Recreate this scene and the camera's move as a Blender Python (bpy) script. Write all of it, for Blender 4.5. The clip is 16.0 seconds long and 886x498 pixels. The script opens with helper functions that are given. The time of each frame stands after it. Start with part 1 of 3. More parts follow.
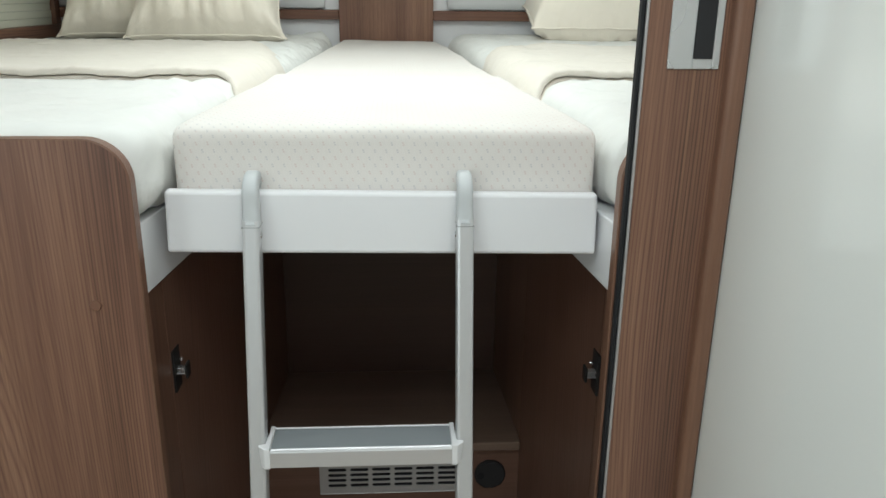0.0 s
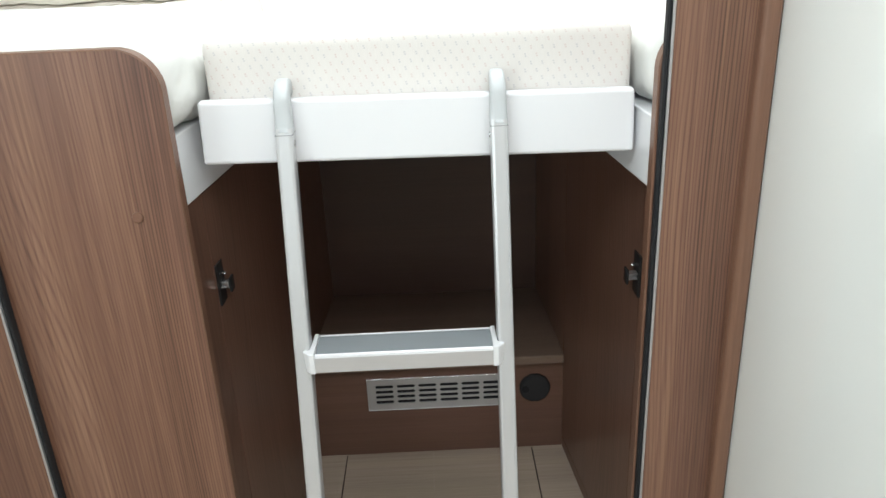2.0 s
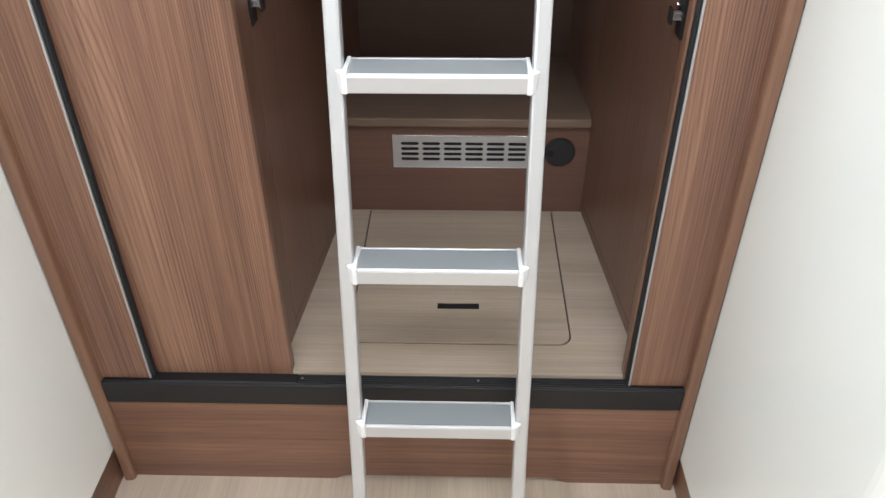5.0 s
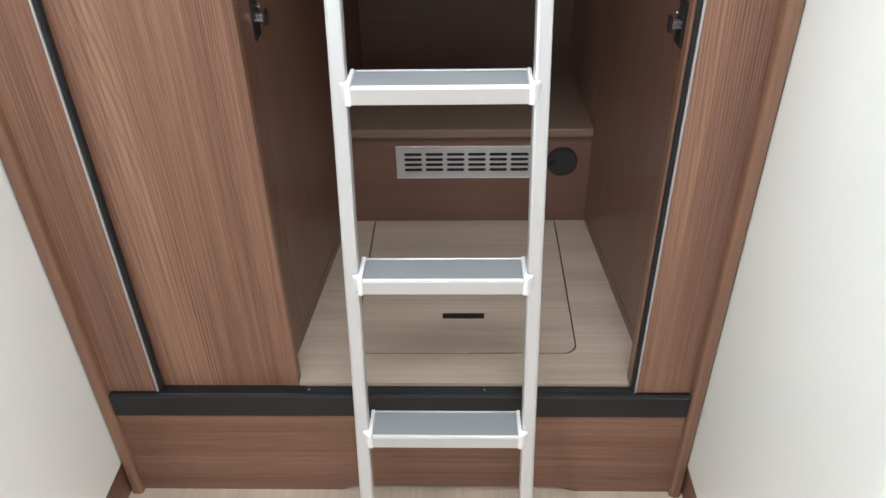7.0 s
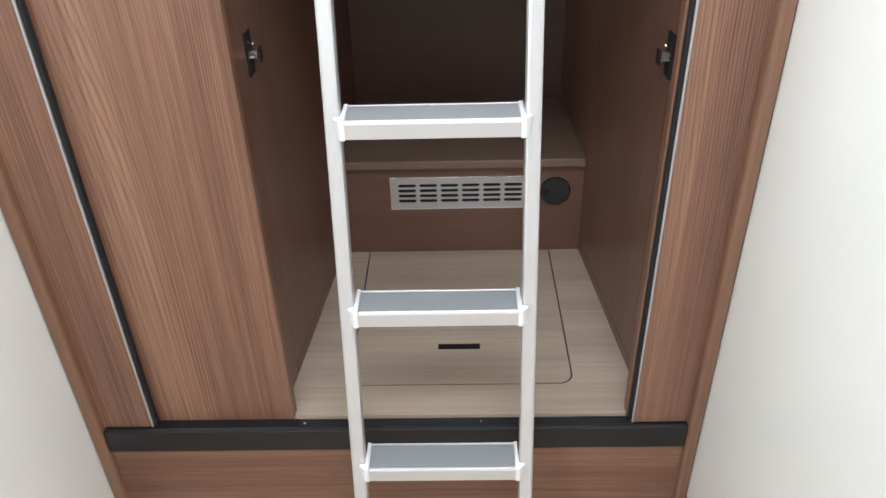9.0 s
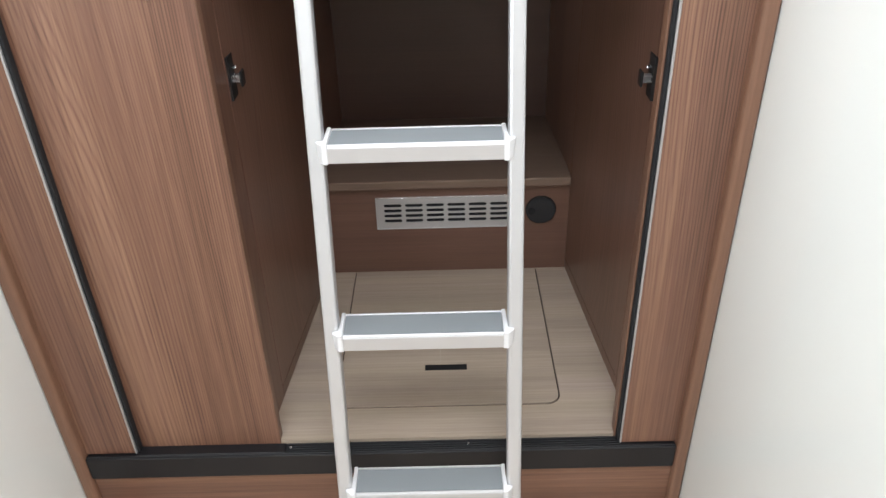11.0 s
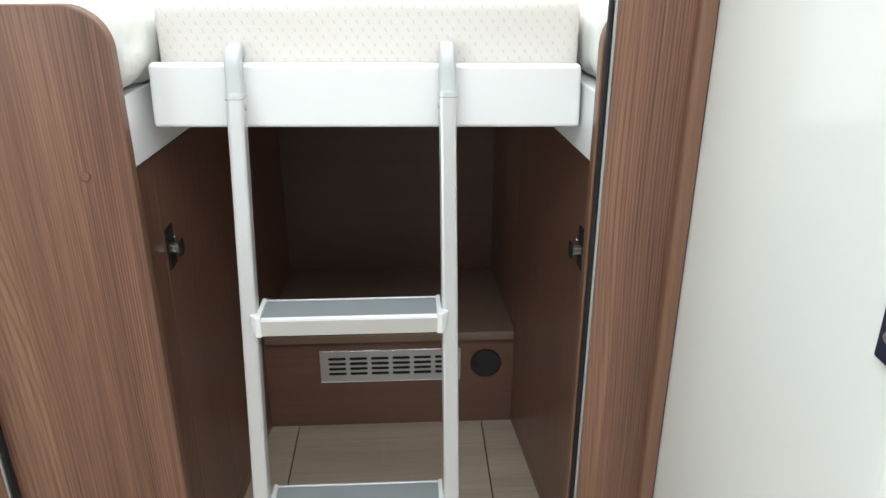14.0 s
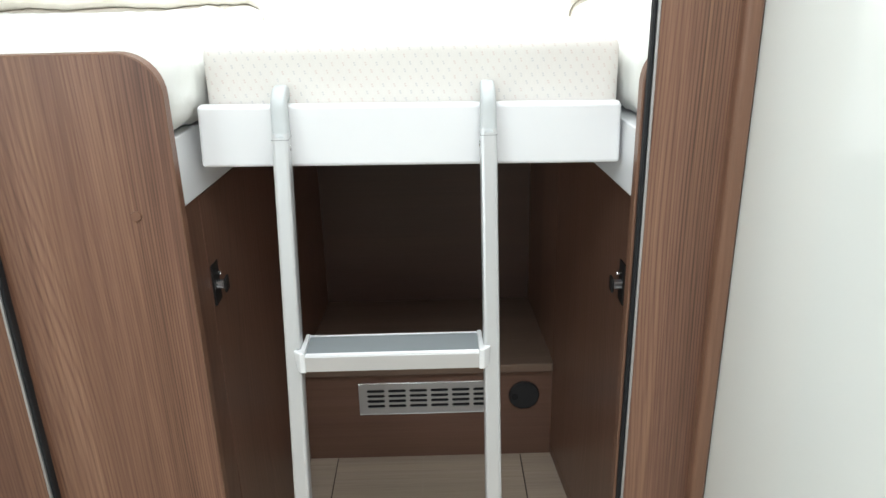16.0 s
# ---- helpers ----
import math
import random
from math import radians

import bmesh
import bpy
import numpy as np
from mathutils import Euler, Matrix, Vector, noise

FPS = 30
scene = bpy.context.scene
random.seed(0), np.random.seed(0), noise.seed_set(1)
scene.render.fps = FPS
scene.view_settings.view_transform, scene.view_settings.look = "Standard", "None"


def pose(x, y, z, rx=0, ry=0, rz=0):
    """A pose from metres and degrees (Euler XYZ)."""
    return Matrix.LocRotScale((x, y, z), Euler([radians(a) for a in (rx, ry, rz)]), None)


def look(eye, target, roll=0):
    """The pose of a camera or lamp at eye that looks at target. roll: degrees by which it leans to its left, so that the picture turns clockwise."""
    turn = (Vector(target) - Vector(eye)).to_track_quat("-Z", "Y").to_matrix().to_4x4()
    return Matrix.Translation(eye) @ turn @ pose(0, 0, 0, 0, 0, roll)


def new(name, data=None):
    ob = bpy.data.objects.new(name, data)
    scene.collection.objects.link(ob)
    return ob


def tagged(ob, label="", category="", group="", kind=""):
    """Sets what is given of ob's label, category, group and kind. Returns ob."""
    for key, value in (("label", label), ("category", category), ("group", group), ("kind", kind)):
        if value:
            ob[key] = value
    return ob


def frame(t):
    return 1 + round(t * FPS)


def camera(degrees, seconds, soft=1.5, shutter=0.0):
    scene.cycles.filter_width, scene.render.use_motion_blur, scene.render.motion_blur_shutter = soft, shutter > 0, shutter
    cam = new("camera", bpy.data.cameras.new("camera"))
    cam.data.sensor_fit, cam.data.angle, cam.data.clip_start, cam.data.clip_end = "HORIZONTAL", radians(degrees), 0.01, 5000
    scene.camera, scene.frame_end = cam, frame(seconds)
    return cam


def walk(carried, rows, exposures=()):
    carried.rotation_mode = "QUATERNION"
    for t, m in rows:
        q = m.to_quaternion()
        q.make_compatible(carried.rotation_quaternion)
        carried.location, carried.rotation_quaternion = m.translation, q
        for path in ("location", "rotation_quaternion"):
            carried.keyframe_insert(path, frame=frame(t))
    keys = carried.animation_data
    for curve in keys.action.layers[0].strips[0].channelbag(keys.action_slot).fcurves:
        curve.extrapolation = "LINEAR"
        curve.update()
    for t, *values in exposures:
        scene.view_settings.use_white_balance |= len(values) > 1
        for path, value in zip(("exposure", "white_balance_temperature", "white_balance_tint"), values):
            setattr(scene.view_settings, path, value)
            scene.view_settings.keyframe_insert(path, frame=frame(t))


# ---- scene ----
cam = camera(59.6, 16.0)
PATH = [
    (0, (0.127, -0.942, 1.347), (0.251, 0.953, 0.721), 0.7),
    (0.5, (0.129, -0.941, 1.341), (0.235, 0.951, 0.701), 0.5),
    (1, (0.116, -0.939, 1.332), (0.178, 0.949, 0.677), -0.2),
    (1.5, (0.13, -0.96, 1.298), (0.127, 0.903, 0.572), -1.1),
    (2, (0.135, -0.953, 1.3), (0.143, 0.894, 0.532), -2.6),
    (2.5, (0.127, -0.957, 1.301), (0.124, 0.878, 0.505), -3.4),
    (3, (0.125, -0.964, 1.294), (0.109, 0.863, 0.481), -2.9),
    (3.5, (0.12, -0.974, 1.259), (0.091, 0.794, 0.325), -2.0),
    (4, (0.118, -0.999, 1.216), (0.075, 0.655, 0.092), -0.4),
    (4.2, (0.118, -1.002, 1.209), (0.071, 0.615, 0.033), -0.3),
    (6.3, (0.112, -1.007, 1.204), (0.066, 0.599, 0.013), -0.7),
    (6.5, (0.113, -1.01, 1.207), (0.066, 0.606, 0.03), -0.9),
    (7, (0.115, -1.011, 1.207), (0.058, 0.615, 0.043), -1.3),
    (7.5, (0.115, -1.014, 1.208), (0.058, 0.621, 0.058), -1.5),
    (8, (0.111, -1.011, 1.209), (0.061, 0.63, 0.067), -1.6),
    (8.5, (0.113, -1.007, 1.215), (0.067, 0.645, 0.088), -1.4),
    (9, (0.116, -1.011, 1.215), (0.072, 0.655, 0.109), -1.7),
    (11.3, (0.126, -0.999, 1.227), (0.114, 0.695, 0.164), -1.6),
    (11.5, (0.13, -0.997, 1.234), (0.119, 0.708, 0.189), -1.4),
    (12, (0.128, -0.982, 1.26), (0.132, 0.784, 0.321), -0.5),
    (12.5, (0.135, -0.977, 1.279), (0.155, 0.831, 0.423), 0.0),
    (13, (0.137, -0.984, 1.287), (0.181, 0.866, 0.527), 0.9),
    (13.5, (0.142, -0.985, 1.287), (0.206, 0.877, 0.56), 0.6),
    (14, (0.163, -0.981, 1.286), (0.249, 0.849, 0.485), -0.1),
    (14.5, (0.155, -0.976, 1.288), (0.259, 0.847, 0.472), -0.7),
    (15, (0.148, -0.982, 1.301), (0.189, 0.853, 0.506), -1.6),
    (15.5, (0.145, -0.986, 1.304), (0.171, 0.861, 0.536), -1.3),
    (16, (0.149, -0.983, 1.301), (0.157, 0.876, 0.563), -1.4),
]
walk(cam, [(t, look(eye, target, roll)) for t, eye, target, roll in PATH],
     [(0, -1.05, 6280, 6), (1.0, -0.95, 6280, 6.5), (1.5, -0.5, 6270, 8), (3.0, -0.24, 6290, 9.5), (3.5, 0.06, 6310, 11.5), (4.0, 0.14, 6300, 12.5), (6.3, 0.12, 6270, 14),
      (9.0, 0.15, 6270, 14.5), (11.5, 0.13, 6300, 14), (12.5, 0.14, 6330, 12), (13.0, -0.02, 6320, 11), (14.0, -0.33, 6290, 9), (15, -0.26, 6270, 8), (16, -0.32, 6270, 8)])

# ---- world and lamps ----
world = bpy.data.worlds.new("world")
scene.world = world
world.use_nodes = True
world.node_tree.nodes["Background"].inputs[0].default_value = (0.75, 0.85, 1.0, 1)
world.node_tree.nodes["Background"].inputs[1].default_value = 0.4


def area_lamp(name, eye, target, sx, sy, watts, colour):
    data = bpy.data.lights.new(name, "AREA")
    data.shape, data.size, data.size_y, data.energy, data.color = "RECTANGLE", sx, sy, watts, colour
    ob = new(name, data)
    ob.matrix_world = look(eye, target)
    return ob


area_lamp("bedroom_ceiling_lamp", (0.1, 0.56, 1.975), (0.1, 0.57, 0), 0.9, 1.1, 22, (0.95, 1.0, 0.975))
area_lamp("corridor_ceiling_lamp", (0.08, -0.95, 1.975), (0.08, -0.94, 0), 0.8, 0.5, 20, (0.93, 0.98, 1.0))
area_lamp("lounge_window_light", (-1.14, -1.75, 1.35), (0.5, -1.2, 1.2), 1.1, 0.7, 28, (0.88, 0.98, 0.98))
# unseen warm fill, added behind the camera to lift the left wall and boards
area_lamp("lounge_fill_lamp", (0.62, -2.0, 1.975), (0.62, -1.99, 0), 0.8, 1.0, 11, (1.0, 0.96, 0.90))


# ---- materials ----
def material(name):
    m = bpy.data.materials.new(name)
    m.use_nodes = True
    nt = m.node_tree
    return m, nt, nt.nodes["Principled BSDF"]


def node(nt, kind, inputs=(), operation="", clamp=False, colour=False):
    n = nt.nodes.new(kind)
    if operation:
        n.operation = operation
    if clamp:
        n.use_clamp = True
    if colour:
        n.data_type = "RGBA"
    for slot, value in dict(inputs).items():
        if isinstance(value, bpy.types.NodeSocket):
            nt.links.new(value, n.inputs[slot])
        else:
            n.inputs[slot].default_value = value
    return n


def calc(nt, op, a, b=0.0, clamp=False):
    return node(nt, "ShaderNodeMath", {0: a, 1: b}, operation=op, clamp=clamp).outputs[0]


def mixed(nt, factor, a, b):
    n = node(nt, "ShaderNodeMix", {0: factor, 6: a, 7: b}, colour=True)
    return n.outputs[2]


def placed(nt, scale, shift=True):
    """Object coordinates, stretched, and shifted at random from piece to piece."""
    at = node(nt, "ShaderNodeTexCoord").outputs["Object"]
    if shift:
        rnd = node(nt, "ShaderNodeObjectInfo").outputs["Random"]
        off = node(nt, "ShaderNodeVectorMath", {0: rnd, 1: (7.3, 5.1, 3.7)}, operation="MULTIPLY").outputs[0]
        at = node(nt, "ShaderNodeVectorMath", {0: at, 1: off}, operation="ADD").outputs[0]
    return node(nt, "ShaderNodeVectorMath", {0: at, 1: scale}, operation="MULTIPLY").outputs[0]


def bump(nt, bsdf, height, strength, distance):
    b = node(nt, "ShaderNodeBump", {"Height": height, "Strength": strength, "Distance": distance})
    nt.links.new(b.outputs[0], bsdf.inputs["Normal"])


def along(axis, across, length):
    return tuple(length if n == "xyz".index(axis) else across for n in range(3))


def wood(name, axis, dark, mid, light, rough=0.38, lines=235.0, figure=0.42, waver=12.5, ringing=0.92, glow=0.26):
    """Veneer print: flamed growth lines of uneven spacing, golden streaks and pores along the axis."""
    m, nt, bsdf = material(name)
    at = placed(nt, (1, 1, 1))
    xyz = node(nt, "ShaderNodeSeparateXYZ", {0: at})
    a, b = [k for k in range(3) if k != "xyz".index(axis)]
    across = calc(nt, "MULTIPLY", calc(nt, "ADD", xyz.outputs[a], xyz.outputs[b]), lines)
    field = node(nt, "ShaderNodeTexNoise", {"Vector": placed(nt, along(axis, 3.2, 0.6)), "Scale": 1.0, "Detail": 1.0, "Roughness": 0.4}).outputs[0]
    jitter = node(nt, "ShaderNodeTexNoise", {"Vector": placed(nt, along(axis, 55.0, 0.45)), "Scale": 1.0, "Detail": 2.0}).outputs[0]
    phase = calc(nt, "ADD", across, calc(nt, "ADD", calc(nt, "MULTIPLY", field, waver * 4), calc(nt, "MULTIPLY", jitter, 2.2)))
    wave = calc(nt, "ADD", calc(nt, "MULTIPLY", calc(nt, "SINE", calc(nt, "MULTIPLY", phase, 6.283)), 0.5), 0.5)
    ring = calc(nt, "SUBTRACT", 0.44, calc(nt, "POWER", wave, 3.0))
    fade = node(nt, "ShaderNodeTexNoise", {"Vector": placed(nt, along(axis, 13.0, 1.2)), "Scale": 1.0, "Detail": 2.0}).outputs[0]
    fade = calc(nt, "MULTIPLY", calc(nt, "SUBTRACT", fade, 0.27), 2.3, True)
    ring = calc(nt, "MULTIPLY", ring, fade)
    streak = node(nt, "ShaderNodeTexNoise", {"Vector": placed(nt, along(axis, 210.0, 2.0)), "Scale": 1.0, "Detail": 3.0, "Roughness": 0.62}).outputs[0]
    fibre = node(nt, "ShaderNodeTexNoise", {"Vector": placed(nt, along(axis, 800.0, 18.0)), "Scale": 1.0, "Detail": 2.0}).outputs[0]
    broad = node(nt, "ShaderNodeTexNoise", {"Vector": placed(nt, along(axis, 14.0, 0.6)), "Scale": 1.0, "Detail": 2.0}).outputs[0]
    tone = calc(nt, "ADD", calc(nt, "MULTIPLY", ring, figure * ringing), calc(nt, "MULTIPLY", calc(nt, "SUBTRACT", streak, 0.5), 0.35 + figure * 1.1))
    tone = calc(nt, "ADD", tone, calc(nt, "MULTIPLY", calc(nt, "SUBTRACT", fibre, 0.5), 0.34))
    tone = calc(nt, "ADD", tone, calc(nt, "MULTIPLY", calc(nt, "SUBTRACT", broad, 0.5), 0.8))
    tone = calc(nt, "ADD", tone, 0.46)
    ramp = node(nt, "ShaderNodeValToRGB", {0: tone})
    ramp.color_ramp.elements[0].position, ramp.color_ramp.elements[0].color = 0.08, (*dark, 1)
    ramp.color_ramp.elements[1].position, ramp.color_ramp.elements[1].color = 0.92, (*light, 1)
    ramp.color_ramp.elements.new(0.5).color = (*mid, 1)
    hue = node(nt, "ShaderNodeTexNoise", {"Vector": placed(nt, along(axis, 26.0, 0.8)), "Scale": 1.0, "Detail": 2.0}).outputs[0]
    shade = node(nt, "ShaderNodeMix", {0: 1.0, 6: ramp.outputs[0], 7: mixed(nt, hue, (0.95, 0.93, 0.98, 1), (1.05, 1.07, 0.94, 1))}, colour=True)
    shade.blend_type = "MULTIPLY"
    gold = node(nt, "ShaderNodeTexNoise", {"Vector": placed(nt, along(axis, 150.0, 1.3)), "Scale": 1.3, "Detail": 2.0}).outputs[0]
    gold = calc(nt, "MULTIPLY", calc(nt, "MULTIPLY", calc(nt, "SUBTRACT", gold, 0.56), 7.0, True), calc(nt, "MULTIPLY", fade, glow))
    tinge = tuple(c * k for c, k in zip(light, (1.1, 1.12, 0.98)))
    nt.links.new(mixed(nt, gold, shade.outputs[2], (*tinge, 1)), bsdf.inputs["Base Color"])
    bsdf.inputs["Roughness"].default_value = rough
    bump(nt, bsdf, calc(nt, "ADD", streak, ring), 0.3, 0.0005)
    return m


def painted(name, colour, rough, metal=0.0, mottle=0.04, grain=900.0, relief=0.05, coat=0.0):
    m, nt, bsdf = material(name)
    large = node(nt, "ShaderNodeTexNoise", {"Vector": placed(nt, (1, 1, 1)), "Scale": 4.0, "Detail": 3.0}).outputs[0]
    fine = node(nt, "ShaderNodeTexNoise", {"Vector": placed(nt, (1, 1, 1)), "Scale": grain, "Detail": 2.0}).outputs[0]
    low = tuple(c * (1 - mottle) for c in colour)
    nt.links.new(mixed(nt, large, (*low, 1), (*colour, 1)), bsdf.inputs["Base Color"])
    nt.links.new(calc(nt, "MULTIPLY_ADD", large, 0.12), bsdf.inputs["Roughness"])
    bsdf.inputs["Roughness"].links[0].from_node.inputs[2].default_value = max(rough - 0.06, 0.02)
    bsdf.inputs["Metallic"].default_value = metal
    bsdf.inputs["Coat Weight"].default_value = coat
    bsdf.inputs["Coat Roughness"].default_value = 0.08
    bump(nt, bsdf, fine, relief, 0.0004)
    return m


def cloth(name, colour, crumple=0.35):
    m, nt, bsdf = material(name)
    at = placed(nt, (1, 1, 1))
    wide = node(nt, "ShaderNodeTexNoise", {"Vector": placed(nt, (1, 1.6, 1)), "Scale": 9.0, "Detail": 3.0, "Distortion": 0.6}).outputs[0]
    weave = node(nt, "ShaderNodeTexNoise", {"Vector": at, "Scale": 700.0, "Detail": 2.0}).outputs[0]
    low = tuple(c * 0.93 for c in colour)
    nt.links.new(mixed(nt, wide, (*low, 1), (*colour, 1)), bsdf.inputs["Base Color"])
    bsdf.inputs["Roughness"].default_value = 0.85
    bsdf.inputs["Sheen Weight"].default_value = 0.15
    height = calc(nt, "ADD", wide, calc(nt, "MULTIPLY", weave, 0.04))
    bump(nt, bsdf, height, crumple, 0.012)
    return m


def printed_cloth(name):
    """Off-white ticking with staggered columns of small pink and grey-blue marks."""
    m, nt, bsdf = material(name)
    xyz = node(nt, "ShaderNodeSeparateXYZ", {0: placed(nt, (1, 1, 1), False)})
    u = calc(nt, "DIVIDE", xyz.outputs[0], 0.0071)
    column = calc(nt, "FLOOR", u)
    odd = calc(nt, "MULTIPLY", calc(nt, "MODULO", calc(nt, "ADD", column, 100.0), 2.0), 0.5)
    v = calc(nt, "ADD", calc(nt, "DIVIDE", calc(nt, "ADD", xyz.outputs[1], xyz.outputs[2]), 0.0186), odd)
    row = calc(nt, "FLOOR", v)
    du = calc(nt, "SUBTRACT", calc(nt, "SUBTRACT", u, column), 0.5)
    dv = calc(nt, "SUBTRACT", calc(nt, "SUBTRACT", v, row), 0.5)
    slant = calc(nt, "ABSOLUTE", calc(nt, "ADD", du, calc(nt, "MULTIPLY", calc(nt, "SIGN", dv), 0.05)))
    inside = calc(nt, "MULTIPLY", calc(nt, "LESS_THAN", slant, 0.16), calc(nt, "LESS_THAN", calc(nt, "ABSOLUTE", calc(nt, "SUBTRACT", calc(nt, "ABSOLUTE", dv), 0.072)), 0.05))
    cell = node(nt, "ShaderNodeCombineXYZ", {0: column, 1: row}).outputs[0]
    rnd = node(nt, "ShaderNodeTexWhiteNoise", {"Vector": cell}).outputs[0]
    drift = node(nt, "ShaderNodeTexNoise", {"Vector": placed(nt, (1, 1, 1)), "Scale": 7.0, "Detail": 1.0}).outputs[0]
    tint = calc(nt, "GREATER_THAN", calc(nt, "ADD", calc(nt, "MULTIPLY", rnd, 0.3), drift), 0.66)
    ink = mixed(nt, tint, (0.61, 0.45, 0.41, 1), (0.46, 0.45, 0.48, 1))
    ground = mixed(nt, drift, (0.755, 0.715, 0.675, 1), (0.80, 0.77, 0.735, 1))
    rib = calc(nt, "MULTIPLY", calc(nt, "ABSOLUTE", du), 0.16)
    ground = mixed(nt, rib, ground, (0.66, 0.60, 0.57, 1))
    nt.links.new(mixed(nt, calc(nt, "MULTIPLY", inside, 0.45), ground, ink), bsdf.inputs["Base Color"])
    bsdf.inputs["Roughness"].default_value = 0.9
    knit = node(nt, "ShaderNodeTexNoise", {"Vector": placed(nt, (1, 1, 1)), "Scale": 600.0}).outputs[0]
    bump(nt, bsdf, knit, 0.25, 0.001)
    return m


DARK, MID, LIGHT = (0.074, 0.034, 0.024), (0.189, 0.0935, 0.0635), (0.312, 0.176, 0.115)
wood_upright = wood("walnut_laminate_upright", "z", DARK, MID, LIGHT)
wood_level = wood("walnut_laminate_level", "x", DARK, MID, LIGHT, figure=0.22, lines=70.0, waver=3.0, ringing=0.5)
wood_deep = wood("walnut_laminate_deep", "y", DARK, MID, LIGHT, figure=0.3)
wood_inner = wood("walnut_carcass_upright", "z", (0.100, 0.050, 0.036), (0.150, 0.078, 0.056), (0.200, 0.106, 0.077), 0.32, figure=0.4, lines=90.0, ringing=0.6, glow=0.2)
wood_inner_level = wood("walnut_carcass_level", "x", (0.098, 0.050, 0.036), (0.142, 0.074, 0.054), (0.186, 0.099, 0.072), 0.33, figure=0.2, lines=60.0, waver=3.0, ringing=0.4, glow=0.15)
# darkened carcass brown: the deep shade of the recess is put into this colour
shaded_back_wood = wood("walnut_recess_back_shaded", "x", (0.062, 0.033, 0.026), (0.080, 0.043, 0.034), (0.100, 0.056, 0.045), 0.4, figure=0.15, lines=40.0, waver=3.0, ringing=0.3, glow=0.0)
wood_edge = wood("walnut_edging", "z", (0.130, 0.067, 0.044), (0.192, 0.099, 0.066), (0.260, 0.141, 0.095), 0.36, figure=0.12)
# greyer, lighter brown that paints in the sheen on the ledge's top
ledge_top = wood("ledge_top_sheen_brown", "x", (0.125, 0.080, 0.060), (0.172, 0.115, 0.089), (0.215, 0.150, 0.118), 0.3, figure=0.15)
OAK = (0.30, 0.235, 0.19), (0.455, 0.368, 0.302), (0.60, 0.50, 0.42)
oak_floor = wood("pale_oak_vinyl", "x", *OAK, 0.45, lines=30.0, figure=0.12, waver=1.5, ringing=0.12, glow=0.1)
oak_corridor = wood("pale_oak_corridor", "y", *OAK, 0.45, lines=30.0, figure=0.12, waver=1.5, ringing=0.12, glow=0.1)
lacquer = painted("white_gloss_lacquer", (0.84, 0.85, 0.82), 0.05, mottle=0.02, grain=300, relief=0.008)
white_board = painted("white_board", (0.85, 0.85, 0.865), 0.35, mottle=0.03)
ceiling_white = painted("ceiling_white", (0.78, 0.78, 0.75), 0.6)
padded_white = painted("padded_white_vinyl", (0.74, 0.75, 0.76), 0.5, grain=300, relief=0.15)
black_rail = painted("black_rail", (0.007, 0.007, 0.009), 0.45, mottle=0.2)
screw_brown = painted("brown_screw_cap", (0.185, 0.092, 0.058), 0.4, mottle=0.05)
rubber = painted("black_rubber", (0.008, 0.008, 0.010), 0.8, mottle=0.2)
aluminium = painted("anodised_aluminium", (0.64, 0.64, 0.65), 0.38, metal=0.5, mottle=0.05, grain=1500)
vent_metal = painted("brushed_vent_metal", (0.52, 0.51, 0.51), 0.42, metal=0.55, mottle=0.06, grain=1500)
satin = painted("satin_steel", (0.70, 0.70, 0.71), 0.26, metal=0.9, mottle=0.06)
chrome = painted("chrome", (0.80, 0.80, 0.82), 0.1, metal=1.0, mottle=0.03)
hook_seam = painted("hook_seam", (0.30, 0.305, 0.31), 0.6, mottle=0.1)
white_plastic = painted("white_plastic", (0.78, 0.78, 0.79), 0.35, mottle=0.03)
grey_plastic = painted("grey_plastic", (0.57, 0.59, 0.60), 0.42, mottle=0.06)
tread_grey = painted("grey_tread_rubber", (0.25, 0.27, 0.285), 0.8, mottle=0.12, grain=500, relief=0.5)
black_plastic = painted("black_plastic", (0.012, 0.012, 0.014), 0.42, mottle=0.2)
dark_blue_plastic = painted("dark_blue_plastic", (0.02, 0.02, 0.045), 0.35, mottle=0.2)
lock_black = painted("lock_black", (0.009, 0.007, 0.007), 0.65, mottle=0.15)
outlet_black = painted("matt_black_plastic", (0.017, 0.017, 0.019), 0.6, mottle=0.15)
cream_blind = painted("cream_blind", (0.68, 0.68, 0.57), 0.8, grain=300, relief=0.2)
hatch_gap = painted("dark_brown_gasket", (0.075, 0.051, 0.040), 0.8, mottle=0.2)
oak_joint = painted("pale_oak_joint", (0.50, 0.42, 0.35), 0.6)
white_sheet = cloth("white_sheet", (0.82, 0.82, 0.79), 0.9)
beige_cloth = cloth("beige_cloth", (0.80, 0.745, 0.665), 0.9)
beige_pillow = cloth("beige_pillow", (0.93, 0.86, 0.745), 0.7)
ticking = printed_cloth("printed_ticking")


# ---- building ----
def base_of(ob):
    return Vector((0, 0, 0)) if ob is None else ob.location + base_of(ob.parent)


def part(name, bm, mat, parent=None, label="", smooth=False):
    """Links a bmesh, given in world coordinates, as one mesh under a thing or a part."""
    bmesh.ops.recalc_face_normals(bm, faces=bm.faces)
    bmesh.ops.translate(bm, verts=bm.verts, vec=-base_of(parent))
    me = bpy.data.meshes.new(name)
    bm.to_mesh(me)
    bm.free()
    me.materials.append(mat)
    if smooth:
        for f in me.polygons:
            f.use_smooth = True
    ob = new(name, me)
    ob.parent = parent
    return tagged(ob, label)


def thing(name, at, label, category, group="", kind=""):
    ob = new(name)
    ob.location = at
    ob.empty_display_size = 0.05
    return tagged(ob, label, category, group, kind)


